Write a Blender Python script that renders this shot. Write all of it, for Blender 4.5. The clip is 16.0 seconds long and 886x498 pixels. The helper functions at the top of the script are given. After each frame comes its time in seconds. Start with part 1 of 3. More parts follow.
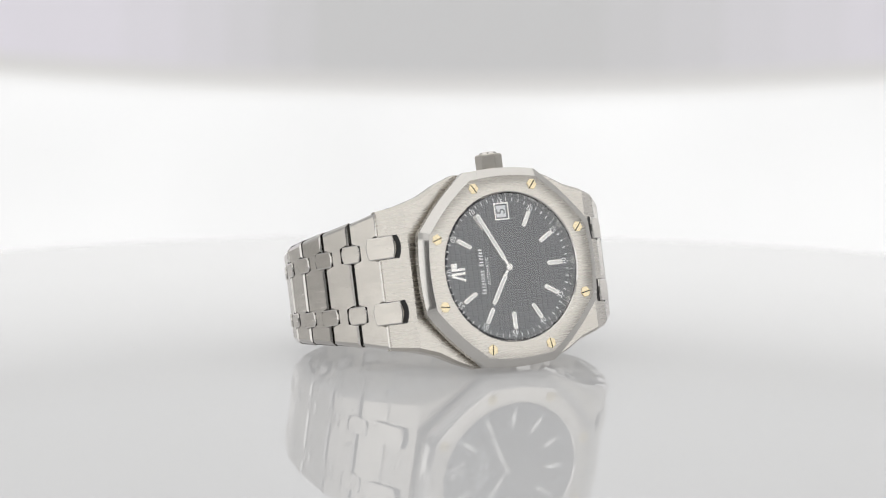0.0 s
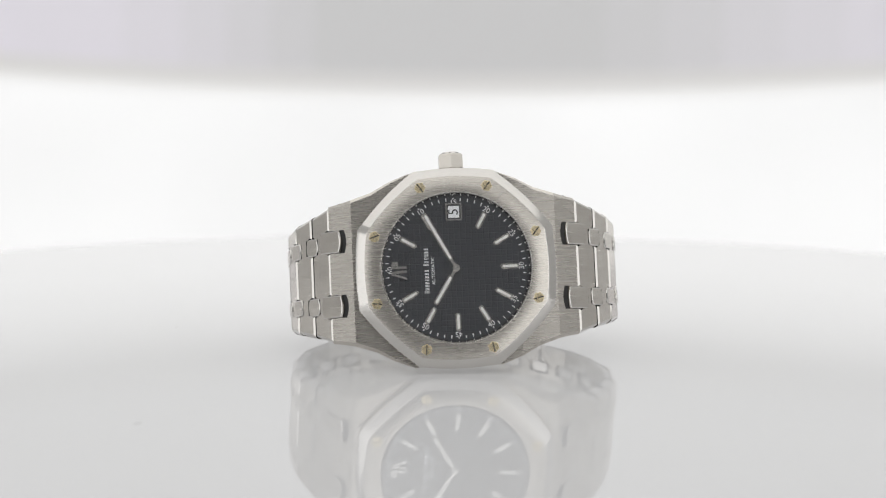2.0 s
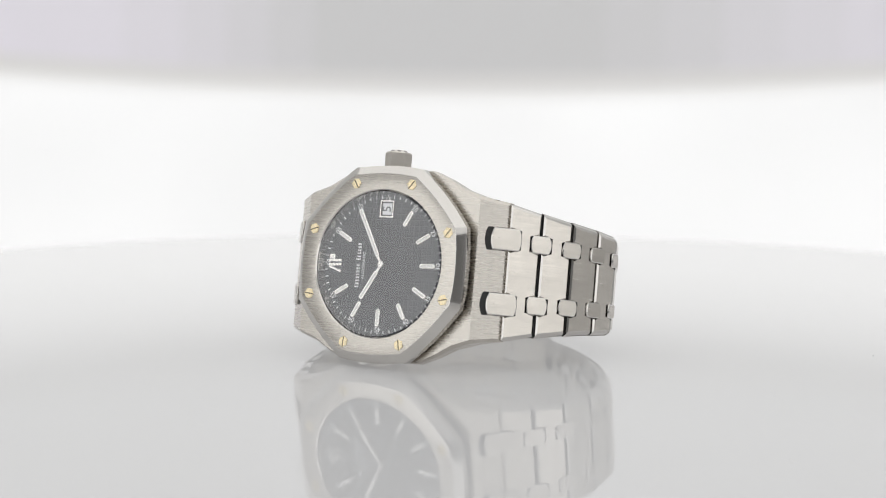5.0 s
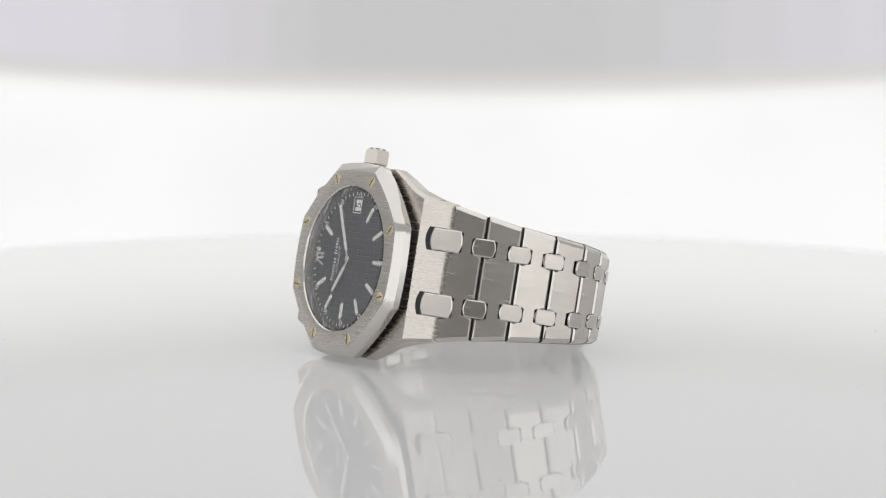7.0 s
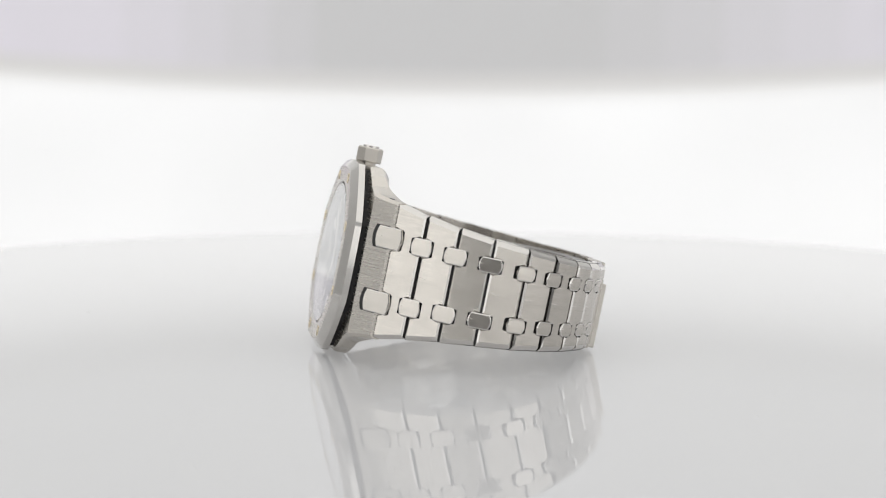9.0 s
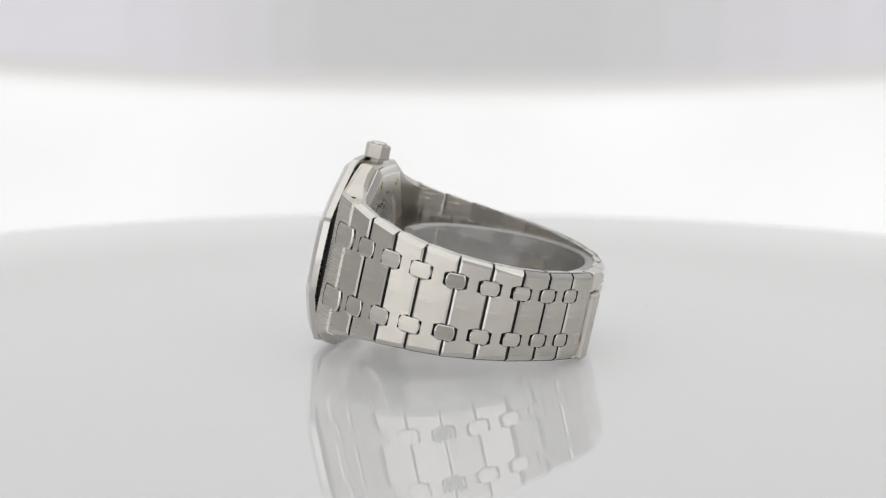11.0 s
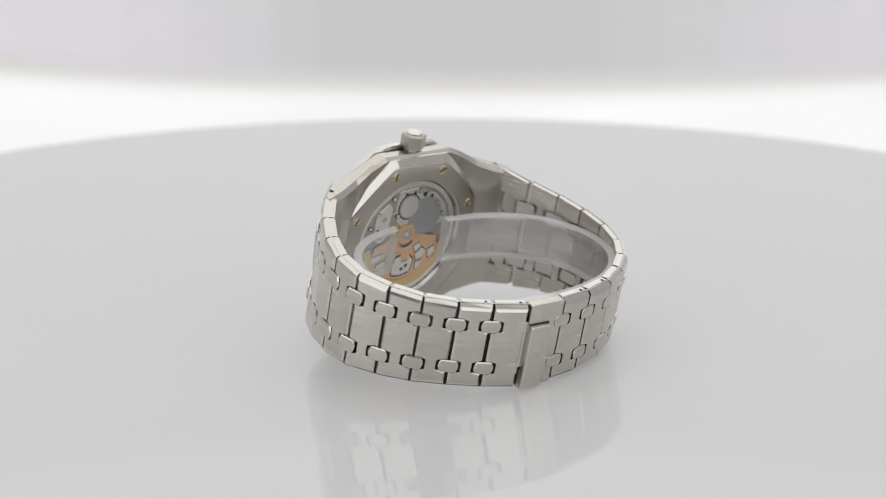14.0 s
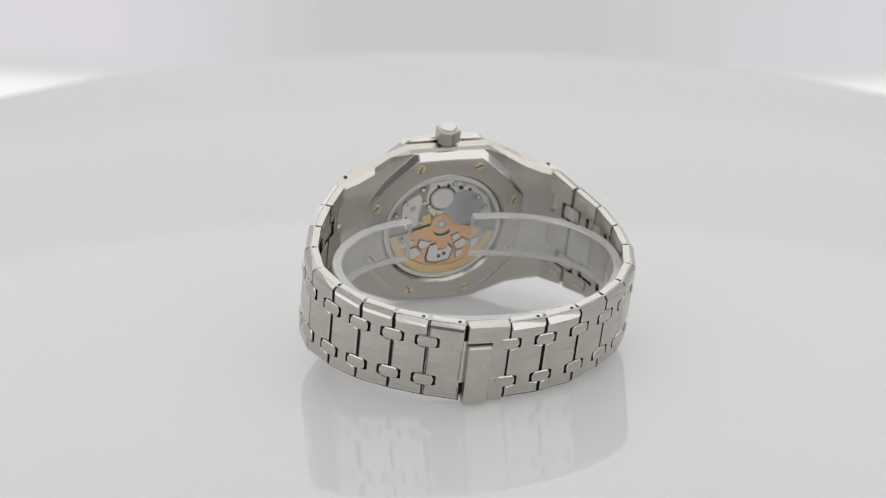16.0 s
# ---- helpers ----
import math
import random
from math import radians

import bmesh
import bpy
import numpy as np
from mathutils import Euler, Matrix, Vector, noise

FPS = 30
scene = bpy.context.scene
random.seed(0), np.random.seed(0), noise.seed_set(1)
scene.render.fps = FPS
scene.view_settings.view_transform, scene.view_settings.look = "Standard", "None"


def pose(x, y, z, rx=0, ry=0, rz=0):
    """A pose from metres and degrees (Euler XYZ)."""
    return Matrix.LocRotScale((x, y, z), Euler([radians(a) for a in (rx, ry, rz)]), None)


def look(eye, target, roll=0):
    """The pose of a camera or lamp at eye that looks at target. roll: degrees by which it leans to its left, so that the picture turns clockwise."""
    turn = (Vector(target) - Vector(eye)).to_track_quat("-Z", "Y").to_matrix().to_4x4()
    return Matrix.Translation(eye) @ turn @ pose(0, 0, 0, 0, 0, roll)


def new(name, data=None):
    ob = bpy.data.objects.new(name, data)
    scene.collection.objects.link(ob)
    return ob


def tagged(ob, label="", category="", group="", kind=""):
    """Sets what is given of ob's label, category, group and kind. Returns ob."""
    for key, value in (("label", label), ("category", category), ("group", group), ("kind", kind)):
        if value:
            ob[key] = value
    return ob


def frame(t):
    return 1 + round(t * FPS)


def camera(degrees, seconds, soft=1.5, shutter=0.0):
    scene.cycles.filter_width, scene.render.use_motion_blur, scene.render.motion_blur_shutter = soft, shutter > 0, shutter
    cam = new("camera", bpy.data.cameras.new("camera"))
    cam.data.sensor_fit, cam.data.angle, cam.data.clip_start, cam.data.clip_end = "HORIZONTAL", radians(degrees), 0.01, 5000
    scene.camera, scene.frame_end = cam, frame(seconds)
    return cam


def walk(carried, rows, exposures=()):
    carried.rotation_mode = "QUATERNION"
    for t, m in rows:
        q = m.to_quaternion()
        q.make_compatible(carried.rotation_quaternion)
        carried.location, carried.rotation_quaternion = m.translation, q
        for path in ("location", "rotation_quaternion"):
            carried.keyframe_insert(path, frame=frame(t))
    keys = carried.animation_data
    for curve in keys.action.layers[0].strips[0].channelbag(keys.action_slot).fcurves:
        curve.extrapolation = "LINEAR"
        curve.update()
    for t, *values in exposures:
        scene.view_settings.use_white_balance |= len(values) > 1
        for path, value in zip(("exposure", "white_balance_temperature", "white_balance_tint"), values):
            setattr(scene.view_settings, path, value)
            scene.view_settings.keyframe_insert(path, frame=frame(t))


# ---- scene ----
# The camera stands still before a light tent; the turntable spins and then leans towards it.
cam = camera(23.31, 16.0, soft=1.1)
cam.data.dof.use_dof = True
cam.data.dof.focus_distance = 0.425
cam.data.dof.aperture_fstop = 16.0
EYE = Vector((0.0, -0.43909, 0.0751))
STAND = look(EYE, EYE + Vector((-0.007292, 0.992412, -0.122737)), 0.3)
walk(cam, [(0.0, STAND), (16.0, STAND)])

# ---- light ----
MM = 0.001
world = bpy.data.worlds.new("world")
scene.world = world
world.use_nodes = True
world.node_tree.nodes["Background"].inputs[0].default_value = (0.75, 0.76, 0.8, 1)
world.node_tree.nodes["Background"].inputs[1].default_value = 0.3
scene.view_settings.exposure = 0.0


# ---- materials ----
def material(name, color, rough=0.5, metal=0.0, emit=0.0):
    m = bpy.data.materials.new(name)
    m.use_nodes = True
    b = m.node_tree.nodes["Principled BSDF"]
    b.inputs["Base Color"].default_value = (*color, 1)
    b.inputs["Roughness"].default_value = rough
    b.inputs["Metallic"].default_value = metal
    if emit:
        b.inputs["Base Color"].default_value = (*[c * 0.4 for c in color], 1)
        b.inputs["Emission Color"].default_value = (*color, 1)
        b.inputs["Emission Strength"].default_value = emit
    return m


def brushed(name, color, rough, stretch, bump, spread=0.1, tint=0.08):
    """Metal with fine brush lines; stretch is the scale of the grain along x, y, z."""
    m = material(name, color, rough, 1.0)
    nt = m.node_tree
    b = nt.nodes["Principled BSDF"]
    co = nt.nodes.new("ShaderNodeTexCoord")
    ma = nt.nodes.new("ShaderNodeMapping")
    ma.inputs["Scale"].default_value = stretch
    nt.links.new(co.outputs["Object"], ma.inputs["Vector"])
    no = nt.nodes.new("ShaderNodeTexNoise")
    no.inputs["Scale"].default_value = 1.0
    no.inputs["Detail"].default_value = 4.0
    nt.links.new(ma.outputs["Vector"], no.inputs["Vector"])
    big = nt.nodes.new("ShaderNodeTexNoise")
    big.inputs["Scale"].default_value = 180.0
    nt.links.new(co.outputs["Object"], big.inputs["Vector"])
    ra = nt.nodes.new("ShaderNodeMapRange")
    ra.inputs["To Min"].default_value = rough - spread
    ra.inputs["To Max"].default_value = rough + spread
    nt.links.new(no.outputs["Fac"], ra.inputs["Value"])
    nt.links.new(ra.outputs["Result"], b.inputs["Roughness"])
    mx = nt.nodes.new("ShaderNodeMix")
    mx.data_type = "RGBA"
    mx.inputs["A"].default_value = (*[c * (1 - tint) for c in color], 1)
    mx.inputs["B"].default_value = (*[min(1, c * (1 + tint)) for c in color], 1)
    ad = nt.nodes.new("ShaderNodeMath")
    ad.operation = "MULTIPLY_ADD"
    ad.inputs[1].default_value = 0.5
    nt.links.new(no.outputs["Fac"], ad.inputs[0])
    h = nt.nodes.new("ShaderNodeMath")
    h.operation = "MULTIPLY"
    h.inputs[1].default_value = 0.5
    nt.links.new(big.outputs["Fac"], h.inputs[0])
    nt.links.new(h.outputs[0], ad.inputs[2])
    nt.links.new(ad.outputs[0], mx.inputs["Factor"])
    nt.links.new(mx.outputs["Result"], b.inputs["Base Color"])
    bu = nt.nodes.new("ShaderNodeBump")
    bu.inputs["Strength"].default_value = bump
    bu.inputs["Distance"].default_value = 0.00004
    nt.links.new(no.outputs["Fac"], bu.inputs["Height"])
    nt.links.new(bu.outputs["Normal"], b.inputs["Normal"])
    return m


STEEL = (0.60, 0.568, 0.52)
steel_x = brushed("steel_brushed_along", STEEL, 0.27, (110, 110, 2900), 0.012, 0.035, 0.13)
steel_link = brushed("steel_brushed_link", STEEL, 0.25, (120, 120, 2500), 0.06, 0.07, 0.34)
steel_back = brushed("steel_satin", STEEL, 0.36, (1500, 1500, 1500), 0.05, 0.05, 0.05)
steel_shine = material("steel_polished", (0.64, 0.62, 0.59), 0.12, 1.0)
steel_side = brushed("steel_satin_side", STEEL, 0.25, (110, 900, 900), 0.05, 0.05, 0.08)
gold = brushed("white_gold_screw", (0.80, 0.69, 0.47), 0.27, (1500, 1500, 1500), 0.05)
rose = brushed("rotor_gold", (0.9, 0.6, 0.37), 0.34, (1500, 1500, 1500), 0.1)
rim_gold = brushed("rotor_rim_gold", (0.85, 0.66, 0.35), 0.34, (1500, 1500, 1500), 0.1)
rhodium = brushed("movement_rhodium", (0.88, 0.86, 0.81), 0.36, (900, 900, 3000), 0.2)
dark_steel = brushed("movement_grey", (0.58, 0.58, 0.59), 0.38, (2000, 2000, 2000), 0.2)
movement_base = brushed("movement_base", (0.5, 0.48, 0.45), 0.4, (2000, 2000, 2000), 0.2)
# near-black for shade in the movement's grooves and openings, and for its jewels
jewel_grey = material("recess_shade_and_jewel", (0.05, 0.05, 0.05), 0.5)
rubber = material("black_gasket", (0.015, 0.015, 0.016), 0.6)
# near-black stands for the shade in gaps, seams, recesses, holes and slots
dark = material("gap_shade", (0.02, 0.02, 0.02), 0.6)
dial_paint = brushed("dial_blue_black", (0.05, 0.052, 0.058), 0.34, (800, 800, 800), 0.0, 0.02, 0.03)
dial_paint.node_tree.nodes["Principled BSDF"].inputs["Metallic"].default_value = 0.6
print_white = material("white_print", (0.93, 0.93, 0.92), 0.5)
lume = material("lume_cream", (0.88, 0.86, 0.8), 0.5)
marker_metal = material("marker_white_gold", (0.82, 0.79, 0.73), 0.16, 1.0)
paper_white = material("date_disc_white", (0.93, 0.93, 0.92), 0.5)
ink = material("date_ink", (0.02, 0.02, 0.02), 0.5)


def clear(name, color, gloss_rough, ior, haze=0.0, even=0.0):
    """Clear thin sheet: straight-through light with a Fresnel gloss, and a little milkiness."""
    m = bpy.data.materials.new(name)
    m.use_nodes = True
    nt = m.node_tree
    nt.nodes.remove(nt.nodes["Principled BSDF"])
    out = nt.nodes["Material Output"]
    tr = nt.nodes.new("ShaderNodeBsdfTransparent")
    tr.inputs["Color"].default_value = (*color, 1)
    gl = nt.nodes.new("ShaderNodeBsdfGlossy")
    gl.inputs["Roughness"].default_value = gloss_rough
    gl.inputs["Color"].default_value = (1, 1, 1, 1)
    # gloss that rises towards grazing view, the same from both sides of the sheet
    base = ((ior - 1) / (ior + 1)) ** 2
    lw = nt.nodes.new("ShaderNodeLayerWeight")
    lw.inputs["Blend"].default_value = 0.5
    pw = nt.nodes.new("ShaderNodeMath")
    pw.operation = "POWER"
    pw.inputs[1].default_value = 4.0
    nt.links.new(lw.outputs["Facing"], pw.inputs[0])
    fr = nt.nodes.new("ShaderNodeMath")
    fr.operation = "MULTIPLY_ADD"
    fr.inputs[1].default_value, fr.inputs[2].default_value = 1 - base, base
    nt.links.new(pw.outputs[0], fr.inputs[0])
    df = nt.nodes.new("ShaderNodeBsdfDiffuse")
    df.inputs["Color"].default_value = (0.8, 0.8, 0.8, 1)
    m1 = nt.nodes.new("ShaderNodeMixShader")
    m1.inputs[0].default_value = haze
    nt.links.new(tr.outputs[0], m1.inputs[1])
    nt.links.new(df.outputs[0], m1.inputs[2])
    m2 = nt.nodes.new("ShaderNodeMixShader")
    if even:
        m2.inputs[0].default_value = even
    else:
        nt.links.new(fr.outputs[0], m2.inputs[0])
    nt.links.new(m1.outputs[0], m2.inputs[1])
    nt.links.new(gl.outputs[0], m2.inputs[2])
    nt.links.new(m2.outputs[0], out.inputs["Surface"])
    return m


# both faces of the sapphire reflect; the outer one stands for the two
crystal = clear("sapphire_crystal", (0.97, 0.98, 1.0), 0.01, 2.15)
back_glass = clear("back_window_glass", (0.99, 0.99, 0.99), 0.02, 1.35)
acrylic = clear("clear_acrylic", (0.95, 0.955, 0.96), 0.1, 1.45, 0.13, 0.06)
acrylic_edge = clear("frosted_acrylic_edge", (0.95, 0.955, 0.96), 0.2, 1.45, 0.42, 0.12)
clear_inner = clear("sapphire_inner_face", (1.0, 1.0, 1.0), 0.02, 1.55, 0.0, 0.002)

# white acrylic of the turntable, with faint smears
table_white = material("turntable_acrylic", (0.42, 0.42, 0.423), 0.04)
nt = table_white.node_tree
pb = nt.nodes["Principled BSDF"]
pb.inputs["IOR"].default_value = 1.5
# the disc is translucent; its emission stands in for light from below
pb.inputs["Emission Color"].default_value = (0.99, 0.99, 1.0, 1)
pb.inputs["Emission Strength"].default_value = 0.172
nz = nt.nodes.new("ShaderNodeTexNoise")
nz.inputs["Scale"].default_value = 9.0
nz.inputs["Detail"].default_value = 6.0
mr = nt.nodes.new("ShaderNodeMapRange")
mr.inputs["To Min"].default_value = 0.0
mr.inputs["To Max"].default_value = 0.005
tc = nt.nodes.new("ShaderNodeTexCoord")
nt.links.new(tc.outputs["Object"], nz.inputs["Vector"])
nt.links.new(nz.outputs["Fac"], mr.inputs["Value"])
nt.links.new(mr.outputs["Result"], pb.inputs["Roughness"])

def lit(name, color, power):
    return material(name, color, 0.9, 0.0, power)


lit_white = lit("lit_diffuser", (1.0, 1.0, 1.0), 0.69)
nt = lit_white.node_tree
tc = nt.nodes.new("ShaderNodeTexCoord")
nz = nt.nodes.new("ShaderNodeTexNoise")
nz.inputs["Scale"].default_value = 4.0
nz.inputs["Detail"].default_value = 1.0
mr = nt.nodes.new("ShaderNodeMapRange")
mr.inputs["From Min"].default_value, mr.inputs["From Max"].default_value = 0.3, 0.7
mr.inputs["To Min"].default_value, mr.inputs["To Max"].default_value = 0.63, 0.72
nt.links.new(tc.outputs["Object"], nz.inputs["Vector"])
nt.links.new(nz.outputs["Fac"], mr.inputs["Value"])
nt.links.new(mr.outputs["Result"], nt.nodes["Principled BSDF"].inputs["Emission Strength"])
lit_top = lit("lit_ceiling", (1.0, 0.995, 0.985), 0.9)
ceiling_grey = lit("added_ceiling_glow", (1.0, 0.995, 0.985), 0.86)
soft_panel = lit("soft_panel", (1.0, 1.0, 1.0), 0.95)
front_upper = material("added_front_cloth", (0.2, 0.2, 0.2), 0.9)
front_top = lit("added_front_glow", (1.0, 1.0, 1.0), 0.55)
side_grey = material("added_side_cloth", (0.6, 0.6, 0.6), 0.9)
side_back = lit("added_side_glow", (1.0, 1.0, 1.0), 0.25)
lit_side = lit("added_back_glow", (1.0, 1.0, 1.0), 0.42)
lit_high = lit("added_high_glow", (1.0, 1.0, 1.0), 0.88)
base_grey = material("tent_base_grey", (0.5, 0.5, 0.5), 0.9)
front_dark = material("camera_side_shade", (0.22, 0.22, 0.22), 0.9)


# ---- mesh helpers ----
def link_mesh(name, bm, mat, smooth=False):
    me = bpy.data.meshes.new(name)
    bmesh.ops.recalc_face_normals(bm, faces=bm.faces)
    bm.to_mesh(me)
    bm.free()
    for m in mat if isinstance(mat, (list, tuple)) else [mat]:
        me.materials.append(m)
    if smooth:
        me.shade_smooth()
        me.set_sharp_from_angle(angle=radians(35))
    return me


def part(name, bm, mat, parent=None, label="", m=None, smooth=False):
    ob = new(name, link_mesh(name, bm, mat, smooth))
    if parent:
        ob.parent = parent
    if m:
        ob.matrix_basis = m
    if label:
        ob["label"] = label
    return ob


def loft(bm, rings, close=True, caps=True, mats=None):
    """Skin a row of rings (lists of points, mm); mats names the material of each band."""
    vs = [[bm.verts.new(Vector(p) * MM) for p in r] for r in rings]
    n = len(vs[0])
    for i in range(len(vs) - 1):
        for j in range(n if close else n - 1):
            f = bm.faces.new((vs[i][j], vs[i][(j + 1) % n], vs[i + 1][(j + 1) % n], vs[i + 1][j]))
            if mats:
                f.material_index = mats[i]
    if caps:
        for r, k in ((vs[0], 0), (vs[-1], -1)):
            f = bm.faces.new(r)
            if mats:
                f.material_index = mats[k]
    return vs


def box(bm, x0, x1, y0, y1, z0, z1, bevel=0.0):
    vs = loft(bm, [[(x0, y, z0), (x1, y, z0), (x1, y, z1), (x0, y, z1)] for y in (y0, y1)])
    if bevel:
        es = {e for r in vs for v in r for e in v.link_edges}
        bmesh.ops.bevel(bm, geom=list(es), offset=bevel * MM, segments=2, affect="EDGES", profile=0.5)


def ring_points(r, y, n=96, start=0.0):
    return [(r * math.cos(2 * math.pi * k / n + start), y, r * math.sin(2 * math.pi * k / n + start)) for k in range(n)]


def octagon(r, y, bow=0.35, per=8):
    """Octagon with flats (half width r) that bow out a little; corners at 22.5 degrees."""
    pts = []
    for k in range(8):
        a0, a1 = radians(22.5 + 45 * k), radians(67.5 + 45 * k)
        c = r / math.cos(radians(22.5))
        p0, p1 = Vector((c * math.cos(a0), 0, c * math.sin(a0))), Vector((c * math.cos(a1), 0, c * math.sin(a1)))
        out = (p0 + p1).normalized()
        for j in range(per):
            s = j / per
            p = p0.lerp(p1, s) + out * (bow * (4 * s * (1 - s) - 1) + 0)
            pts.append((p.x, y, p.z))
    return pts


def on_octagon(ring, y, r):
    """A circle with one point per point of the ring, by angle."""
    return [(r * math.cos(math.atan2(p[2], p[0])), y, r * math.sin(math.atan2(p[2], p[0]))) for p in ring]


# ---- light tent ----
def wall_arc(name, r, z0, z1, a0, a1, mat, n=40, thick=0.006, rise=(0.0, 0.0)):
    """Upright curved sheet about the turntable's axis; angles from the back, clockwise positive; rise lifts the lower and upper edge towards the sides."""
    bm = bmesh.new()
    rings = []
    for k in range(n + 1):
        a = radians(a0 + (a1 - a0) * k / n)
        s, c = math.sin(a), math.cos(a)
        up = min(s * s, 0.25) if c > 0 else 0.25
        lo, hi = z0 + rise[0] * up, z1 + rise[1] * up
        rings.append([(q * s / MM, q * c / MM, z / MM) for q, z in ((r, lo), (r + thick, lo), (r + thick, hi), (r, hi))])
    loft(bm, rings)
    return part(name, bm, mat)


TENT_R = 1.5
R1, R2 = 0.25, 0.33
sheets = [
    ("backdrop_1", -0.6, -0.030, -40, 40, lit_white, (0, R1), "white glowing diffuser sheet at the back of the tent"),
    # the hem's soft edge is put into three steps of emission
    ("wall_1", -0.030, -0.025, -40, 40, lit("hem_glow_step", (1.0, 0.995, 0.985), 0.62), (R1, R1), "pale grey hem with stepped glow above the lower diffuser"),
    ("wall_28", -0.025, -0.019, -40, 40, lit("hem_glow_step", (1.0, 0.99, 0.975), 0.5), (R1, R1), "pale grey hem with stepped glow above the lower diffuser"),
    ("wall_29", -0.019, -0.006, -40, 40, lit("hem_glow_step", (1.0, 0.985, 0.97), 0.385), (R1, R1), "pale grey hem with stepped glow above the lower diffuser"),
    # unseen upper walls, their added glow growing with height to brighten the leaning turntable
    ("wall_2", 0.275, 0.95, -40, 40, lit_side, (R2, 0), "softly glowing white fabric wall of the tent"),
    ("wall_33", 0.95, 1.1, -40, 40, lit("added_middle_glow", (1.0, 1.0, 1.0), 0.56), (0, 0), "white fabric wall of the tent"),
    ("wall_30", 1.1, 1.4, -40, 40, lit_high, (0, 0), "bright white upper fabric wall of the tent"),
    # unseen sheets from here on, added to shape what steel and crystal reflect
    ("wall_3", -0.6, 0.22, 163, 197, front_dark, (0, 0), "unseen dark screen for the shaded camera side"),
    ("wall_23", 0.22, 0.8, 163, 197, front_upper, (0, 0), "unseen dark cloth added above the front screen"),
    ("wall_36", 0.8, 1.4, 163, 197, front_top, (0, 0), "unseen glowing cloth added high over the camera"),
    ("wall_24", -0.6, 0.8, 108, 163, soft_panel, (0, 0), "bright soft light panel beside the camera"),
    ("wall_25", -0.6, 0.8, 197, 252, soft_panel, (0, 0), "bright soft light panel beside the camera"),
    ("wall_31", 0.8, 1.4, 108, 163, side_grey, (0, 0), "unseen dim cloth added above the soft light panel"),
    ("wall_32", 0.8, 1.4, 197, 252, side_grey, (0, 0), "unseen dim cloth added above the soft light panel"),
    ("wall_34", -0.6, 1.4, 40, 62, side_back, (0, 0), "unseen faintly glowing side cloth, added for reflections"),
    ("wall_35", -0.6, 1.4, 298, 320, side_back, (0, 0), "unseen faintly glowing side cloth, added for reflections"),
    ("wall_26", -0.6, 1.4, 62, 108, side_grey, (0, 0), "unseen grey side cloth, added for reflections"),
    ("wall_27", -0.6, 1.4, 252, 298, side_grey, (0, 0), "unseen grey side cloth, added for reflections"),
]
# light put into the emission: grey middle fabric passes into brighter lilac white sides
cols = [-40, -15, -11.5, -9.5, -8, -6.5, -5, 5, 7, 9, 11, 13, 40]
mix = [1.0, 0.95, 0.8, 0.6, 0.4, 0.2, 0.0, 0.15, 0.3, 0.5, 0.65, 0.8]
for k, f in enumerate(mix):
    mat = lit("fabric_glow_step", (1.0 - .035 * f, 0.995 - .065 * f, 1.0), 0.29 + 0.16 * f)
    sheets.append(("wall_%d" % (4 + k), -0.006, 0.13, cols[k], cols[k + 1], mat, (R1, R1), "fabric panel with a brighter lilac white glow" if f > .3 else "fabric panel with a dimmer grey glow"))
# unseen strip above: the fade mirrored in the turntable is put into its emission
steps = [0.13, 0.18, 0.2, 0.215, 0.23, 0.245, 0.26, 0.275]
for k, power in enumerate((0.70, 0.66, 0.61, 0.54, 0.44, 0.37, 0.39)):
    sheets.append(("wall_%d" % (16 + k), steps[k], steps[k + 1], -40, 40, lit("fade_step_glow", (1.0, 0.995, 0.99), power), (R1 + (R2 - R1) * k / 7, R1 + (R2 - R1) * (k + 1) / 7), "unseen strip of stepped glow, mirrored in the turntable"))
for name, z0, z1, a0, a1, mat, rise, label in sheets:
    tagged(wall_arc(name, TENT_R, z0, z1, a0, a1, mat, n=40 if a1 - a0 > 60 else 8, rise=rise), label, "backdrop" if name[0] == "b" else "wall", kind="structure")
# the unseen ceiling is added as two glowing halves for light from above
for name, z, start, span, mat, label in (("ceiling_1", 1.4, 180, 180, lit_top, "unseen glowing ceiling half added over the camera"), ("ceiling_2", 1.4, 0, 180, ceiling_grey, "unseen dimmer glowing ceiling half added over the backdrop"), ("floor", -0.612, 0, 360, base_grey, "plain light grey floor of the light tent")):
    bm = bmesh.new()
    loft(bm, [[(1520 * math.cos(radians(start + span * k / 64)), 1520 * math.sin(radians(start + span * k / 64)), h) for k in range(65 if span < 360 else 64)] for h in (z / MM, z / MM + 12)])
    tagged(part(name, bm, mat), label, name.split("_")[0], kind="structure")

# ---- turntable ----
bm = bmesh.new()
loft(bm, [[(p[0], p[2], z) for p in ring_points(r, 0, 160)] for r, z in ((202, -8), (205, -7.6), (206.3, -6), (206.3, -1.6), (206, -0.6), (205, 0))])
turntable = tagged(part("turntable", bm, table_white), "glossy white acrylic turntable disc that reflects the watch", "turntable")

# ---- watch ----
watch = new("wristwatch")
tagged(watch, "brushed steel wristwatch with octagonal bezel, standing on its edge", "watch")

# bezel: brushed top with a polished bevel round it
bm = bmesh.new()
top, edge = octagon(17.85, -0.45, 0.65), octagon(19.55, 0.9, 0.65)
loft(bm, [on_octagon(top, 1.3, 14.45), on_octagon(top, -0.2, 14.55), on_octagon(top, -0.45, 14.8), top, octagon(18.0, -0.38, 0.65), edge, octagon(19.55, 2.2, 0.65), octagon(19.0, 2.5, 0.65), on_octagon(top, 2.5, 15.2)], caps=False, mats=[1, 1, 0, 1, 1, 1, 1, 1])
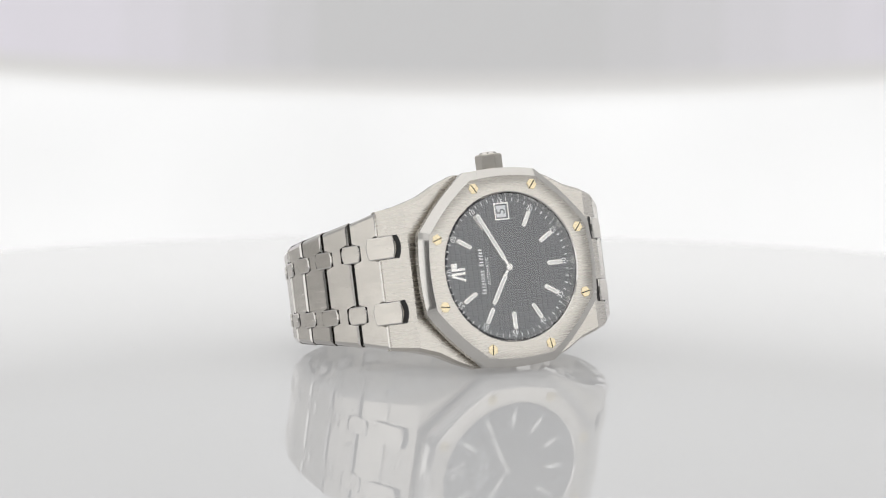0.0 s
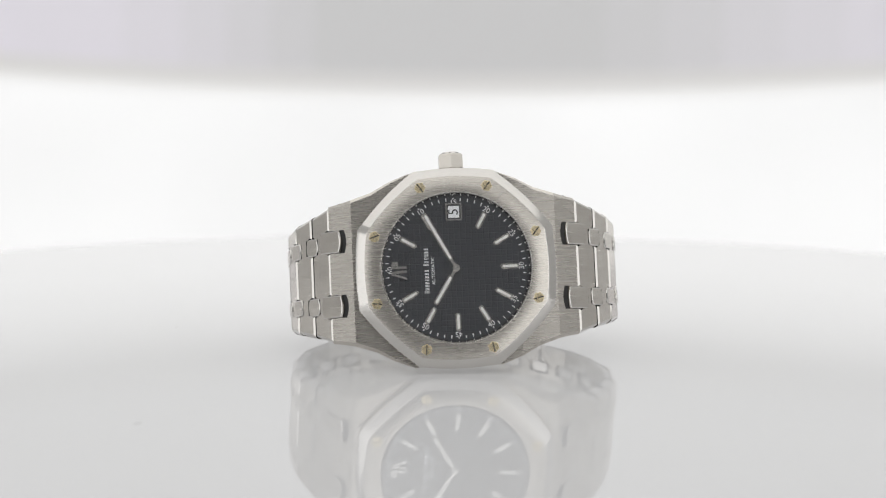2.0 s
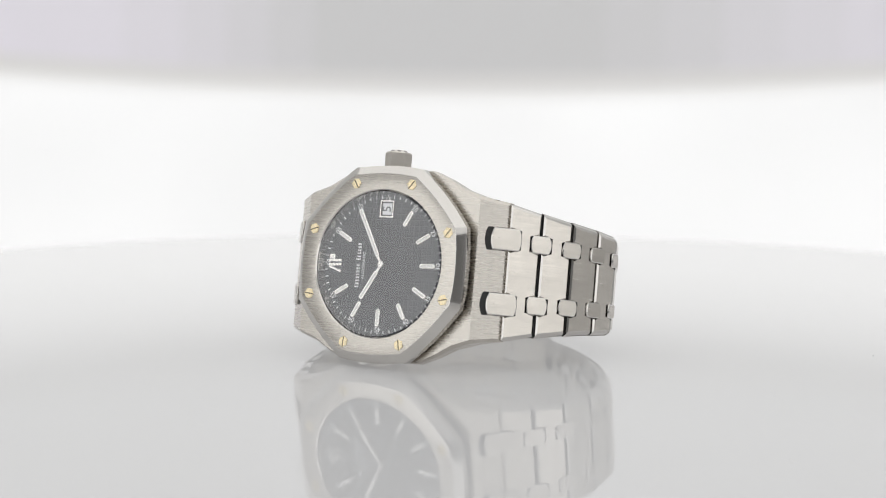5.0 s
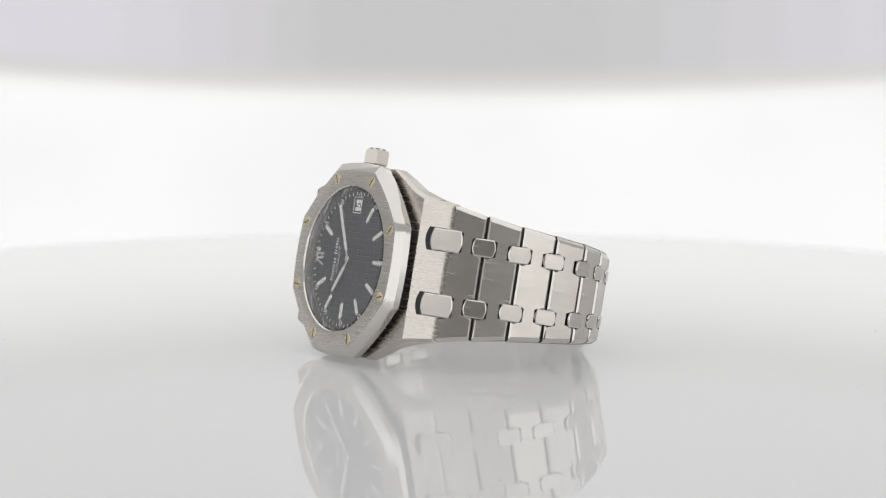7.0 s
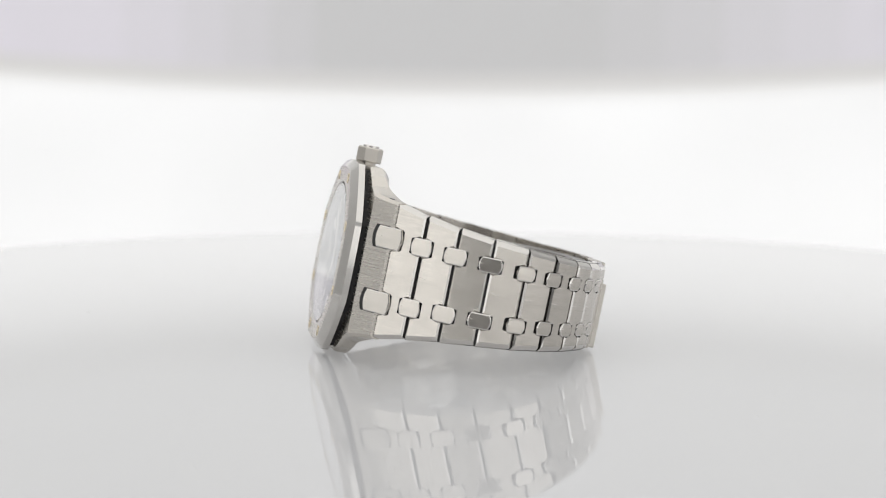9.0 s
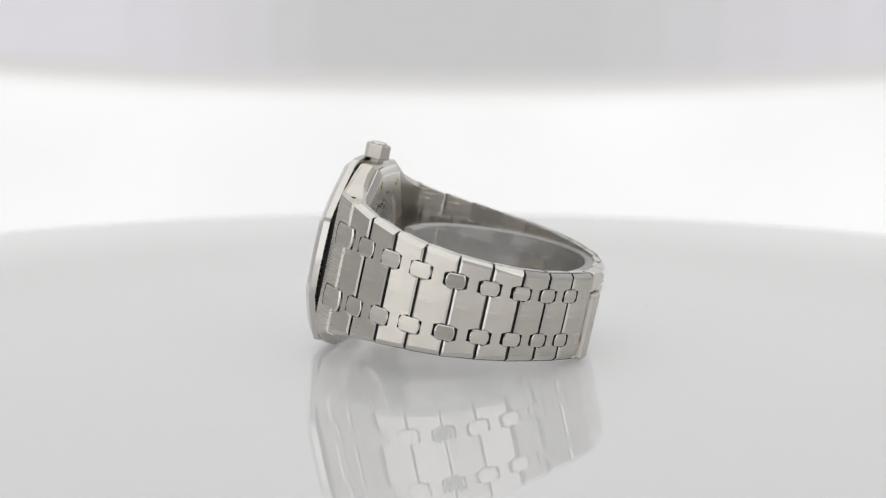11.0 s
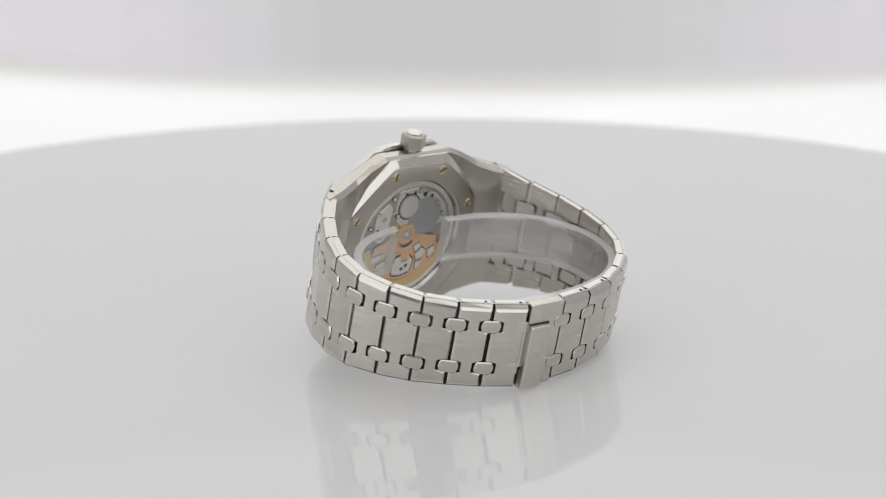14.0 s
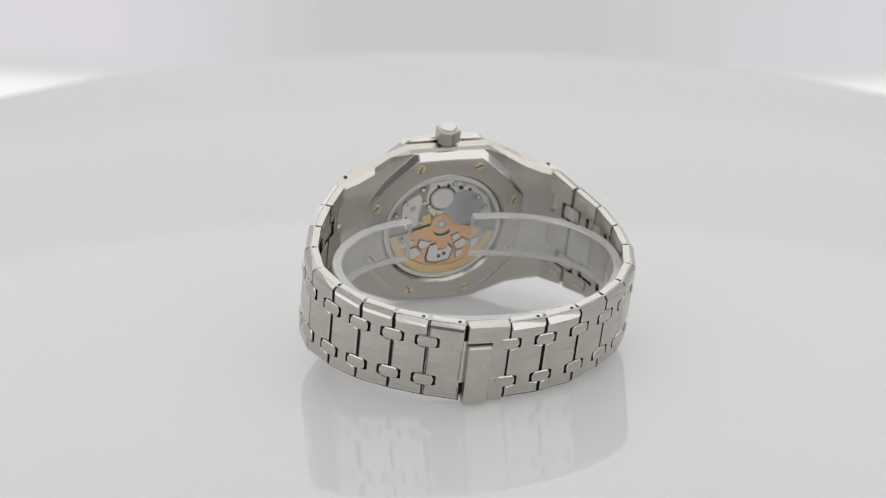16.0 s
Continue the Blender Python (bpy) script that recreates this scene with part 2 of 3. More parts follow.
part("bezel", bm, [steel_x, steel_shine], watch, "octagonal steel bezel with brushed top and polished bevel", smooth=True)
bm = bmesh.new()
loft(bm, [octagon(18.3, 2.5), octagon(18.3, 3.7)])
part("gasket", bm, rubber, watch, "thin black rubber gasket under the bezel")

# case middle with its lugs
bm = bmesh.new()
st = [(-24.3, 12.9, 7.2, 9.9, .6), (-22.0, 13.25, 5.2, 9.2, .6), (-20.0, 13.65, 3.45, 8.7, .65), (-16.0, 15.0, 3.3, 7.4, .6), (-12.5, 17.0, 3.2, 6.7, .5), (-8.6, 18.8, 3.2, 6.6, .2)]
st += [(-x, *q) for x, *q in st[::-1]]
loft(bm, [[(x, yf, -h), (x, yf + .5 + g * .5, -h - g), (x, yb - .8, -h - g), (x, yb, -h + .5), (x, yb, h - .5), (x, yb - .8, h + g), (x, yf + .5 + g * .5, h + g), (x, yf, h)] for x, h, yf, yb, g in st])
bm.normal_update()
for f in bm.faces:
    if abs(f.normal.z) > 0.35 or f.normal.y > 0.4:
        f.material_index = 1
case = part("case", bm, [steel_x, steel_side], watch, "satin steel case with sloping lugs")
for sx in (-1, 1):
    bm = bmesh.new()
    loft(bm, [[(sx * 21.9 + r * math.cos(a), 6.6 + r * math.sin(a), z) for a in [math.pi * k / 8 for k in range(16)]] for r, z in ((.55, 12.8), (.55, 13.9), (.45, 13.92))])
    part("lug_pin", bm, dark, case, "dark pin hole in the lug")
    # dark sheets for the shaded recesses of the first studs in the sloping lug
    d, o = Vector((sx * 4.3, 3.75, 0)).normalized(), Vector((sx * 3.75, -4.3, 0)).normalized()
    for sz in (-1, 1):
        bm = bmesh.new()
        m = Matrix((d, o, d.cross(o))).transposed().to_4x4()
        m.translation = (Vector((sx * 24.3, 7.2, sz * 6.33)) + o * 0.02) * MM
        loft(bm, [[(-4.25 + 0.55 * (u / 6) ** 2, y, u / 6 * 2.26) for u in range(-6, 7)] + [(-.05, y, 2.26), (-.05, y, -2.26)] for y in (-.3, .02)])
        part("stud_recess_shade", bm, dark, case, m=m)

# case back
bm = bmesh.new()
b0 = octagon(17.0, 7.75, 0.2)
loft(bm, [octagon(18.6, 6.5, 0.2), octagon(18.5, 6.8, 0.2), octagon(17.3, 7.65, 0.2), b0, on_octagon(b0, 7.75, 13.5), on_octagon(b0, 7.5, 13.3), on_octagon(b0, 6.7, 13.0), on_octagon(b0, 6.62, 12.9)], caps=False, mats=[1, 1, 1, 0, 1, 1, 1])
part("case_back", bm, [steel_back, steel_shine], watch, "octagonal steel case back with a window", smooth=True)

# crown
bm = bmesh.new()
def hexa(r, z):
    return [(r * math.cos(radians(60 * k + 30)), 3.9 + r * math.sin(radians(60 * k + 30)), z) for k in range(6)]
loft(bm, [hexa(1.6, 18.8), hexa(1.6, 19.5), hexa(2.45, 19.55), hexa(2.65, 19.8), hexa(2.65, 22.3), hexa(2.4, 22.6)])
crown = part("crown", bm, steel_back, watch, "hexagonal steel crown", m=pose(0, 0, 0))
bm = bmesh.new()
loft(bm, [[(r * math.cos(a), 3.9 + r * math.sin(a), z) for a in [2 * math.pi * k / 32 for k in range(32)]] for r, z in ((1.7, 22.5), (1.7, 22.85), (1.5, 23.0))])
part("crown_cap", bm, steel_shine, crown, "round polished crown cap")


# ---- bracelet ----
# where the outer faces of the links meet (x, y) and the half width there
HALF = [(24.5, 7.4, 13.0), (28.95, 12.9, 11.6), (32.5, 19.0, 10.5), (34.8, 25.7, 9.7), (35.0, 32.9, 9.1), (32.2, 39.2, 8.6), (28.0, 44.7, 8.2), (22.5, 48.9, 8.0), (16.4, 52.3, 8.0), (9.7, 55.1, 8.0)]
LEFT = [(-24.3, 7.3, 13.0), (-27.8, 13.4, 11.6), (-31.0, 19.5, 10.5), (-32.5, 26.2, 9.7), (-32.5, 33.0, 9.1), (-30.6, 39.6, 8.6), (-26.6, 45.1, 8.2), (-21.2, 49.3, 8.0)]
TAIL = [(0.7, 55.5, 8.0), (-6.9, 54.8, 8.0), (-14.6, 52.8, 8.0)]


def flank(h):
    """How far the sloping side of a link reaches beyond its face."""
    return 0.45 + (13.0 - h) * 0.13


def segment(a, b):
    """Frame of a link between two joints: x along the bracelet, y outwards, z across."""
    pa, pb = Vector((a[0], a[1], 0)), Vector((b[0], b[1], 0))
    d = (pb - pa).normalized()
    o = Vector((d.y, -d.x, 0))
    mid = (pa + pb) / 2
    if o.dot(mid - Vector((0, 28, 0))) < 0:
        o = -o
    z = d.cross(o)
    m = Matrix((d, o, z)).transposed().to_4x4()
    m.translation = mid * MM
    return m, (pb - pa).length, z.z


def outline(hl, h0, h1, notch0, notch1, c0, c1, w0, w1):
    """Plan of a link with two notches at either end."""
    pts = [(-hl, -h0)]
    pts += [(hl, -h1)]
    if notch1:
        pts += [(hl, -c1 - w1), (hl - notch1, -c1 - w1), (hl - notch1, -c1 + w1), (hl, -c1 + w1), (hl, c1 - w1), (hl - notch1, c1 - w1), (hl - notch1, c1 + w1), (hl, c1 + w1)]
    pts += [(hl, h1), (-hl, h0)]
    if notch0:
        pts += [(-hl, c0 + w0), (-hl + notch0, c0 + w0), (-hl + notch0, c0 - w0), (-hl, c0 - w0), (-hl, -c0 + w0), (-hl + notch0, -c0 + w0), (-hl + notch0, -c0 - w0), (-hl, -c0 - w0)]
    return pts


def plate(bm, pts, y0, y1, bevel, mats=(0, 0), flare=(0.0, 99.0)):
    lo = [bm.verts.new(Vector((x, y0, z + math.copysign(flare[0], z) * (abs(z) >= flare[1]))) * MM) for x, z in pts]
    hi = [bm.verts.new(Vector((x, y1, z)) * MM) for x, z in pts]
    n = len(pts)
    bm.faces.new(lo)
    f = bm.faces.new(hi)
    for k in range(n):
        q = bm.faces.new((lo[k], lo[(k + 1) % n], hi[(k + 1) % n], hi[k]))
        q.material_index = mats[1]
    if bevel:
        r = bmesh.ops.bevel(bm, geom=list(f.edges), offset=bevel * MM, segments=1, affect="EDGES")
        for q in r["faces"]:
            q.material_index = mats[1]


def stud_row(h):
    return min(0.56 * h, 5.43 + (h - 9.7) * 0.275), 0.125 * h + 0.32 + max(0, h - 11.6) * 0.17


def bracelet_link(a, b, n0=2.45, n1=2.45, name="bracelet_link"):
    m, length, flip = segment(a, b)
    hl = length / 2 - 0.32
    c0, w0 = stud_row(a[2])
    c1, w1 = stud_row(b[2])
    bm = bmesh.new()
    ha, hb = a[2], b[2]
    fl = flank((ha + hb) / 2)
    plate(bm, [(-hl - .22, -ha - fl + .14), (hl + .22, -hb - fl + .14), (hl + .22, hb + fl - .14), (-hl - .22, ha + fl - .14)], -1.4, -0.95, 0.0, (0, 1))
    plate(bm, outline(hl - .2, ha + fl - .14, hb + fl - .14, 2.1, 2.1, c0, c1, w0 + .1, w1 + .1), -2.6, -1.35, 0.0, (0, 1))
    # floor of gaps and notches is blackened for the shade between links
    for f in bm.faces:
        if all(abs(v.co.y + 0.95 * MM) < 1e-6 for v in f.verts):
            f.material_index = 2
    plate(bm, outline(hl, ha, hb, n0, n1, c0, c1, w0 + .02, w1 + .02), -1.2, 0.0, 0.32, (0, 1), (fl, min(ha, hb) - .01))
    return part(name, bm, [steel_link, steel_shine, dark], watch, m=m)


def stud(a, j, b, long=4.8, lift=0.0, shift=0.0, to_link=1.0):
    """The two studs over the joint j, whose links lead to a and b."""
    ma, _, _ = segment(a, j)
    mb, _, _ = segment(j, b)
    out = (ma.to_3x3().col[1] + mb.to_3x3().col[1] * to_link).normalized()
    along = (ma.to_3x3().col[0] + mb.to_3x3().col[0] * to_link).normalized()
    z = along.cross(out)
    m = Matrix((along, out, z)).transposed().to_4x4()
    c, w = stud_row(j[2])
    hx = long / 2
    for s in (-1, 1):
        bm = bmesh.new()
        rings = []
        for y, k in ((-2.45, 0.3), (-0.3, 0.0), (-0.06, 0.06), (0.04, 0.25)):
            ring = []
            for sx in (-1, 1):
                for q in range(7):
                    u = (q / 6 * 2 - 1) * (w - k)
                    ring.append((sx * (hx - k - 0.55 * (u / w) ** 2), y, u if sx > 0 else -u))
            rings.append(ring)
        loft(bm, rings)
        for f in bm.faces:
            f.material_index = 0 if all(v.co.y > 0.03 * MM for v in f.verts) else 1
        mm = m.copy()
        mm.translation = Vector((j[0], j[1], 0)) * MM + z * (s * c * MM) + out * (lift * MM) + along * (shift * MM)
        part("bracelet_stud", bm, [steel_link, steel_shine], watch, m=mm)


lug_r, lug_l = (18.9, 3.0, 14.2), (-18.9, 3.0, 14.2)
chain_r = HALF
chain_l = LEFT + TAIL[::-1]
for ch in (chain_r, chain_l):
    for k in range(len(ch) - 1):
        last = k == len(ch) - 2
        bracelet_link(ch[k], ch[k + 1], 2.85 if k == 0 else 2.45, 0 if (last and ch is chain_r) else 2.45)
for ch, lug in ((chain_r, lug_r), (chain_l, lug_l)):
    pts = [lug] + list(ch) + ([HALF[-1]] if ch is chain_l else [])
    for k in range(1, len(pts) - 1):
        stud(pts[k - 1], pts[k], pts[k + 1], *((6.4, 0.3, -0.3, 1.3) if k == 1 else (4.05 if pts[k][1] > 30 else 4.7,)))


# clasp: plain end block and a raised fold-over cover with an engraved mark
CLASP = (HALF[-1], TAIL[0])
mc, lc, _ = segment(*CLASP)
bm = bmesh.new()
box(bm, -lc / 2 + .6, lc / 2 - .15, -2.4, -0.1, -9.0, 9.0, 0.3)
clasp = part("clasp", bm, steel_link, watch, "brushed steel folding clasp", m=mc)
# shade in the clasp gap is put into a dark filler
bm = bmesh.new()
box(bm, -lc / 2 - .3, -lc / 2 + 1.2, -2.2, -1.7, -8.0, 8.0)
part("clasp_joint", bm, dark, clasp, "dark filler for the shaded gap of the clasp")
bm = bmesh.new()
loft(bm, [[(-lc / 2 + .2 + .55 * math.cos(radians(30 * k)), -.75 + .55 * math.sin(radians(30 * k)), z) for k in range(12)] for z in (-5.6, 4.2)])
part("clasp_hinge", bm, steel_shine, clasp, "steel hinge barrel of the clasp", smooth=True)
bm = bmesh.new()
box(bm, -lc / 2 + .65, lc / 2 - 3.6, -0.6, 1.05, -4.7, 8.7, 0.3)
cover = part("clasp_cover", bm, steel_back, clasp, "raised clasp cover with an engraved mark")
# dark sheet draws the shaded seam round the cover
bm = bmesh.new()
box(bm, -lc / 2 + .7, lc / 2 - 3.38, -0.4, -0.06, -5.0, 8.5)
part("cover_seam_shade", bm, dark, clasp, "dark sheet for the shaded seam round the clasp cover")
me_end, le, _ = segment(HALF[8], HALF[9])
for sz in (-1, 1):
    bm = bmesh.new()
    box(bm, le / 2 - 2.0, le / 2 - .3, -.3, .03, sz * 4.6 - .95, sz * 4.6 + .95, .06)
    part("end_insert", bm, steel_back, watch, m=me_end)
for a, b in ((HALF[7], HALF[8]), (HALF[8], HALF[9]), (TAIL[0], TAIL[1]), (TAIL[1], TAIL[2])):
    m, length, _ = segment(a, b)
    z = (a[2] + b[2]) / 2 + flank((a[2] + b[2]) / 2) - .14
    for sz in (-1, 1):
        bm = bmesh.new()
        loft(bm, [[(length / 2 - 1.5 + .36 * math.cos(radians(30 * k)), -1.75 + .36 * math.sin(radians(30 * k)), sz * (z + q)) for k in range(12)] for q in (-.2, .03)])
        part("pin_hole", bm, dark, watch, "dark end of a link pin", m=m)
for u, v, w, h in ((-1.9, -0.9, 0.22, 2.2), (-1.1, -0.2, 0.22, 1.6), (-0.5, 0.6, 0.22, 2.4), (-1.5, 0.5, 1.0, 0.2)):
    bm = bmesh.new()
    box(bm, u, u + w, 0.9, 1.065, 2.4 - v - h, 2.4 - v)
    part("engraved_bar", bm, steel_shine, cover)
# ---- dial ----
DIAL_Y = 1.55
bm = bmesh.new()
loft(bm, [ring_points(r, y) for r, y in ((14.5, DIAL_Y + .9), (14.5, DIAL_Y), (14.4, DIAL_Y))])
dial = part("dial", bm, dial_paint, watch, "blue-black dial with a raised square pattern")
bm = bmesh.new()
loft(bm, [ring_points(r, y) for r, y in ((14.45, -0.05), (14.25, 0.7), (14.05, DIAL_Y - .02), (14.45, DIAL_Y - .01))], caps=False)
part("dial_ring", bm, steel_shine, watch, "polished inner ring round the dial", smooth=True)


def squares():
    bm = bmesh.new()
    p = 1.12
    for i in range(-12, 12):
        for k in range(-12, 12):
            x, z = (i + .5) * p, (k + .5) * p
            if math.hypot(x, z) > 12.25 or (abs(x) < 1.75 and abs(z - 11.0) < 1.9):
                continue
            rings = []
            for q, y in ((0.54, DIAL_Y + .01), (0.51, DIAL_Y - .05), (0.43, DIAL_Y - .1)):
                rings.append([(x - q, y, z - q), (x + q, y, z - q), (x + q, y, z + q), (x - q, y, z + q)])
            loft(bm, rings)
    return bm


tagged(part("dial_pattern", squares(), dial_paint, dial, "small raised squares over the dial"), kind="stuff")


def hour_dir(deg):
    """Direction on the dial, clockwise from twelve, which points along -x; three points up."""
    a = radians(deg)
    return Vector((-math.cos(a), 0, math.sin(a)))


def on_dial(pos, up, y):
    """Pose of a flat piece on the dial: x to its right, y up, z out of the dial."""
    n = Vector((0, -1, 0))
    r = up.cross(n)
    m = Matrix((r, up, n)).transposed().to_4x4()
    m.translation = Vector((pos.x, y, pos.z)) * MM
    return m


def baton(bm, hw, l0, l1, z0, z1, n=6, bevel=0.1):
    """Bar with round ends from l0 to l1 along y, rising from z0 to z1."""
    rings = []
    for z, k in ((z0, 0), (z1 - bevel, 0), (z1, bevel)):
        ring = []
        for c, s0 in ((l1 - hw, 0), (l0 + hw, 180)):
            for q in range(n + 1):
                a = radians(s0 + 180 * q / n)
                ring.append(((hw - k) * math.cos(a), c + (hw - k) * math.sin(a), z))
        rings.append(ring)
    loft(bm, rings)


def text_mesh(name, words, size, mat, parent, m, thick=0.01):
    cu = bpy.data.curves.new(name, "FONT")
    cu.body, cu.size, cu.align_x, cu.align_y, cu.extrude = words, size * MM, "CENTER", "CENTER", thick * MM
    cu.resolution_u = 3
    tmp = bpy.data.objects.new(name, cu)
    scene.collection.objects.link(tmp)
    me = bpy.data.meshes.new_from_object(tmp.evaluated_get(bpy.context.evaluated_depsgraph_get()))
    bpy.data.objects.remove(tmp)
    me.materials.clear()
    me.materials.append(mat)
    ob = new(name, me)
    ob.parent = parent
    ob.matrix_basis = m
    return ob


for h in range(1, 12):
    if h == 3:
        continue
    d = hour_dir(30 * h)
    bm = bmesh.new()
    baton(bm, 0.52, 8.7, 12.35, 0, 0.42)
    mk = part("hour_marker", bm, marker_metal, dial, "applied white gold baton marker", m=on_dial(Vector((0, 0, 0)), d, DIAL_Y - .1), smooth=True)
    bm = bmesh.new()
    baton(bm, 0.24, 9.05, 12.0, 0.40, 0.45, bevel=.02)
    part("lume_strip", bm, lume, mk)

# applied mark at twelve, as plain shapes
def mark_bar(p, q, w):
    """Slim raised bar between two points of the dial, (x, z)."""
    a, b = Vector((p[0], 0, p[1])), Vector((q[0], 0, q[1]))
    side = (b - a).normalized().cross(Vector((0, 1, 0))) * (w / 2)
    bm = bmesh.new()
    loft(bm, [[(v.x, y, v.z) for v in (a - side, b - side, b + side, a + side)] for y in (DIAL_Y - .08, DIAL_Y - .42)])
    part("applied_mark", bm, marker_metal, dial)


for p, q, w in (((-9.6, -1.75), (-12.6, -.75), .42), ((-9.6, -.3), (-12.6, -.5), .5), ((-9.6, .45), (-12.6, .45), .5), ((-11.9, .75), (-11.9, 1.65), 1.3)):
    mark_bar(p, q, w)

# minute track
for k in range(60):
    d = hour_dir(6 * k)
    bm = bmesh.new()
    hw, l0 = (0.085, 13.1) if k % 5 else (0.11, 13.45)
    loft(bm, [[(-hw, l0, z), (hw, l0, z), (hw, 13.75, z), (-hw, 13.75, z)] for z in (0, .02)])
    part("minute_tick", bm, print_white, dial, m=on_dial(Vector((0, 0, 0)), d, DIAL_Y - .004))
for k in range(1, 13):
    d = hour_dir(30 * k)
    up = -d if k in (6, 7, 8, 10) else d
    text_mesh("minute_numeral", "%02d" % (5 * k), 1.45, print_white, dial, on_dial(d * 12.85, up, DIAL_Y - .03))
text_mesh("dial_text", "AUTOMATIC", 0.95, print_white, dial, on_dial(Vector((-4.45, 0, -.35)), Vector((-1, 0, 0)), DIAL_Y - .115))
text_mesh("dial_text", "SWISS", 0.5, print_white, dial, on_dial(hour_dir(189.5) * 12.2, hour_dir(9), DIAL_Y - .03))
text_mesh("dial_text", "MADE", 0.5, print_white, dial, on_dial(hour_dir(170.5) * 12.2, hour_dir(-9), DIAL_Y - .03))
# name line as plain bars
for k, wide in enumerate([.6, .5, .55, .4, .62, .5, .42, .35, 0, .4, .2, .5, .5, .38, .4]):
    if wide:
        z = -4.7 + k * 0.6
        for q, fat in ((0, .15), (wide * .55, .09)):
            bm = bmesh.new()
            box(bm, -6.15 if k not in (0, 9) else -6.35, -5.3, DIAL_Y - .125, DIAL_Y - .1, z + q, z + q + fat)
            part("print_bar", bm, print_white, dial)

# date window
bm = bmesh.new()
for x0, x1, z0, z1 in ((-1.6, 1.6, 12.45, 12.7), (-1.6, 1.6, 9.3, 9.55), (-1.6, -1.35, 9.55, 12.45), (1.35, 1.6, 9.55, 12.45)):
    box(bm, x0, x1, DIAL_Y - .3, DIAL_Y - .0, z0, z1)
window = part("date_window", bm, marker_metal, dial, "polished frame of the date window")
bm = bmesh.new()
box(bm, -1.36, 1.36, DIAL_Y - .06, DIAL_Y - .01, 9.54, 12.46)
part("date_rim", bm, ink, window)
bm = bmesh.new()
box(bm, -1.08, 1.08, DIAL_Y - .1, DIAL_Y - .03, 9.85, 12.15)
part("date_disc", bm, paper_white, window)
text_mesh("date_numeral", "5", 2.7, ink, window, on_dial(Vector((0, 0, 11.0)), Vector((-1, 0, 0)), DIAL_Y - .12))

# pointers with lume strips
for name, ang, length, hw, y in (("hour_pointer", 302.0, 8.3, 0.52, 1.0), ("minute_pointer", 61.5, 12.3, 0.5, 0.8)):
    d = hour_dir(ang)
    bm = bmesh.new()
    baton(bm, hw, 1.6, length, 0, 0.14, bevel=.06)
    baton(bm, 0.28, 0.3, 2.2, 0.01, 0.12, bevel=.04)
    hp = part(name, bm, marker_metal, watch, "slim white gold pointer with lume", m=on_dial(Vector((0, 0, 0)), d, y), smooth=True)
    bm = bmesh.new()
    baton(bm, hw * .5, 2.0, length - .4, 0.13, 0.16, bevel=.01)
    part("lume_strip", bm, lume, hp)
bm = bmesh.new()
loft(bm, [ring_points(r, y, 32) for r, y in ((.72, DIAL_Y), (.72, .62), (.6, .5), (.3, .5), (.28, .58))])
part("pointer_hub", bm, marker_metal, watch, smooth=True)

# crystal
bm = bmesh.new()
loft(bm, [ring_points(r, y, 96) for r, y in ((14.5, -.05), (14.5, -.35), (14.3, -.4))], mats=[1, 1, 0])
bm.faces.ensure_lookup_table()
bm.faces[-1].material_index, bm.faces[-2].material_index = 0, 1
glass = part("crystal", bm, [crystal, clear_inner], watch, "flat clear sapphire crystal")
glass.visible_shadow = False

# bezel screws: hexagonal with a slot
def screw(bm, sides, r, depth):
    ring = [[(q * math.cos(2 * math.pi * k / sides), q * math.sin(2 * math.pi * k / sides), z) for k in range(sides)] for q, z in ((r, -depth), (r, .04), (r - .1, .1))]
    loft(bm, ring)


random.seed(4)
for k in range(8):
    a = radians(22.5 + 45 * k)
    p = Vector((17.0 * math.cos(a), 0, 17.0 * math.sin(a)))
    bm = bmesh.new()
    screw(bm, 6, 1.12, .3)
    tilt = a + math.pi / 2 + (.5, -.3, .2, .7, -.5, .3, -.2, .6)[k]
    m = on_dial(p, Vector((math.cos(tilt), 0, math.sin(tilt))), -.47)
    sc = part("bezel_screw", bm, gold, watch, "hexagonal pale gold bezel screw", m=m)
    # the slot's shade is a thin dark bar on the head
    bm = bmesh.new()
    box(bm, -.98, .98, -.1, .1, .09, .108)
    part("screw_slot", bm, dark, sc)
    # and its fellow on the back
    q = Vector((16.3 * math.cos(a), 0, 16.3 * math.sin(a)))
    bm = bmesh.new()
    screw(bm, 20, .98, .2)
    turn = random.uniform(0, math.pi)
    n = Vector((0, 1, 0))
    up = Vector((math.cos(turn), 0, math.sin(turn)))
    mb = Matrix((up.cross(n), up, n)).transposed().to_4x4()
    mb.translation = Vector((q.x, 7.76, q.z)) * MM
    sc = part("back_screw", bm, gold, watch, "round gold case back screw", m=mb)
    bm = bmesh.new()
    box(bm, -.95, .95, -.12, .12, .09, .112)
    part("screw_slot", bm, dark, sc)


# ---- movement behind the back window (seen from behind: bx to the right, bz up) ----
def back_piece(name, pts, y0, y1, mat, label="", parent=None, bevel=0.08):
    bm = bmesh.new()
    lo = [(-x, y0, z) for x, z in pts]
    cx, cz = sum(p[0] for p in pts) / len(pts), sum(p[1] for p in pts) / len(pts)
    hi = [(-x, y1 - bevel, z) for x, z in pts]
    top = [(-(x - bevel * (1 if x > cx else -1)), y1, z - bevel * (1 if z > cz else -1)) for x, z in pts] if len(pts) < 9 else [(-(cx + (x - cx) * .985), y1, cz + (z - cz) * .985) for x, z in pts]
    loft(bm, [lo, hi, top])
    return part(name, bm, mat, parent or movement, label)


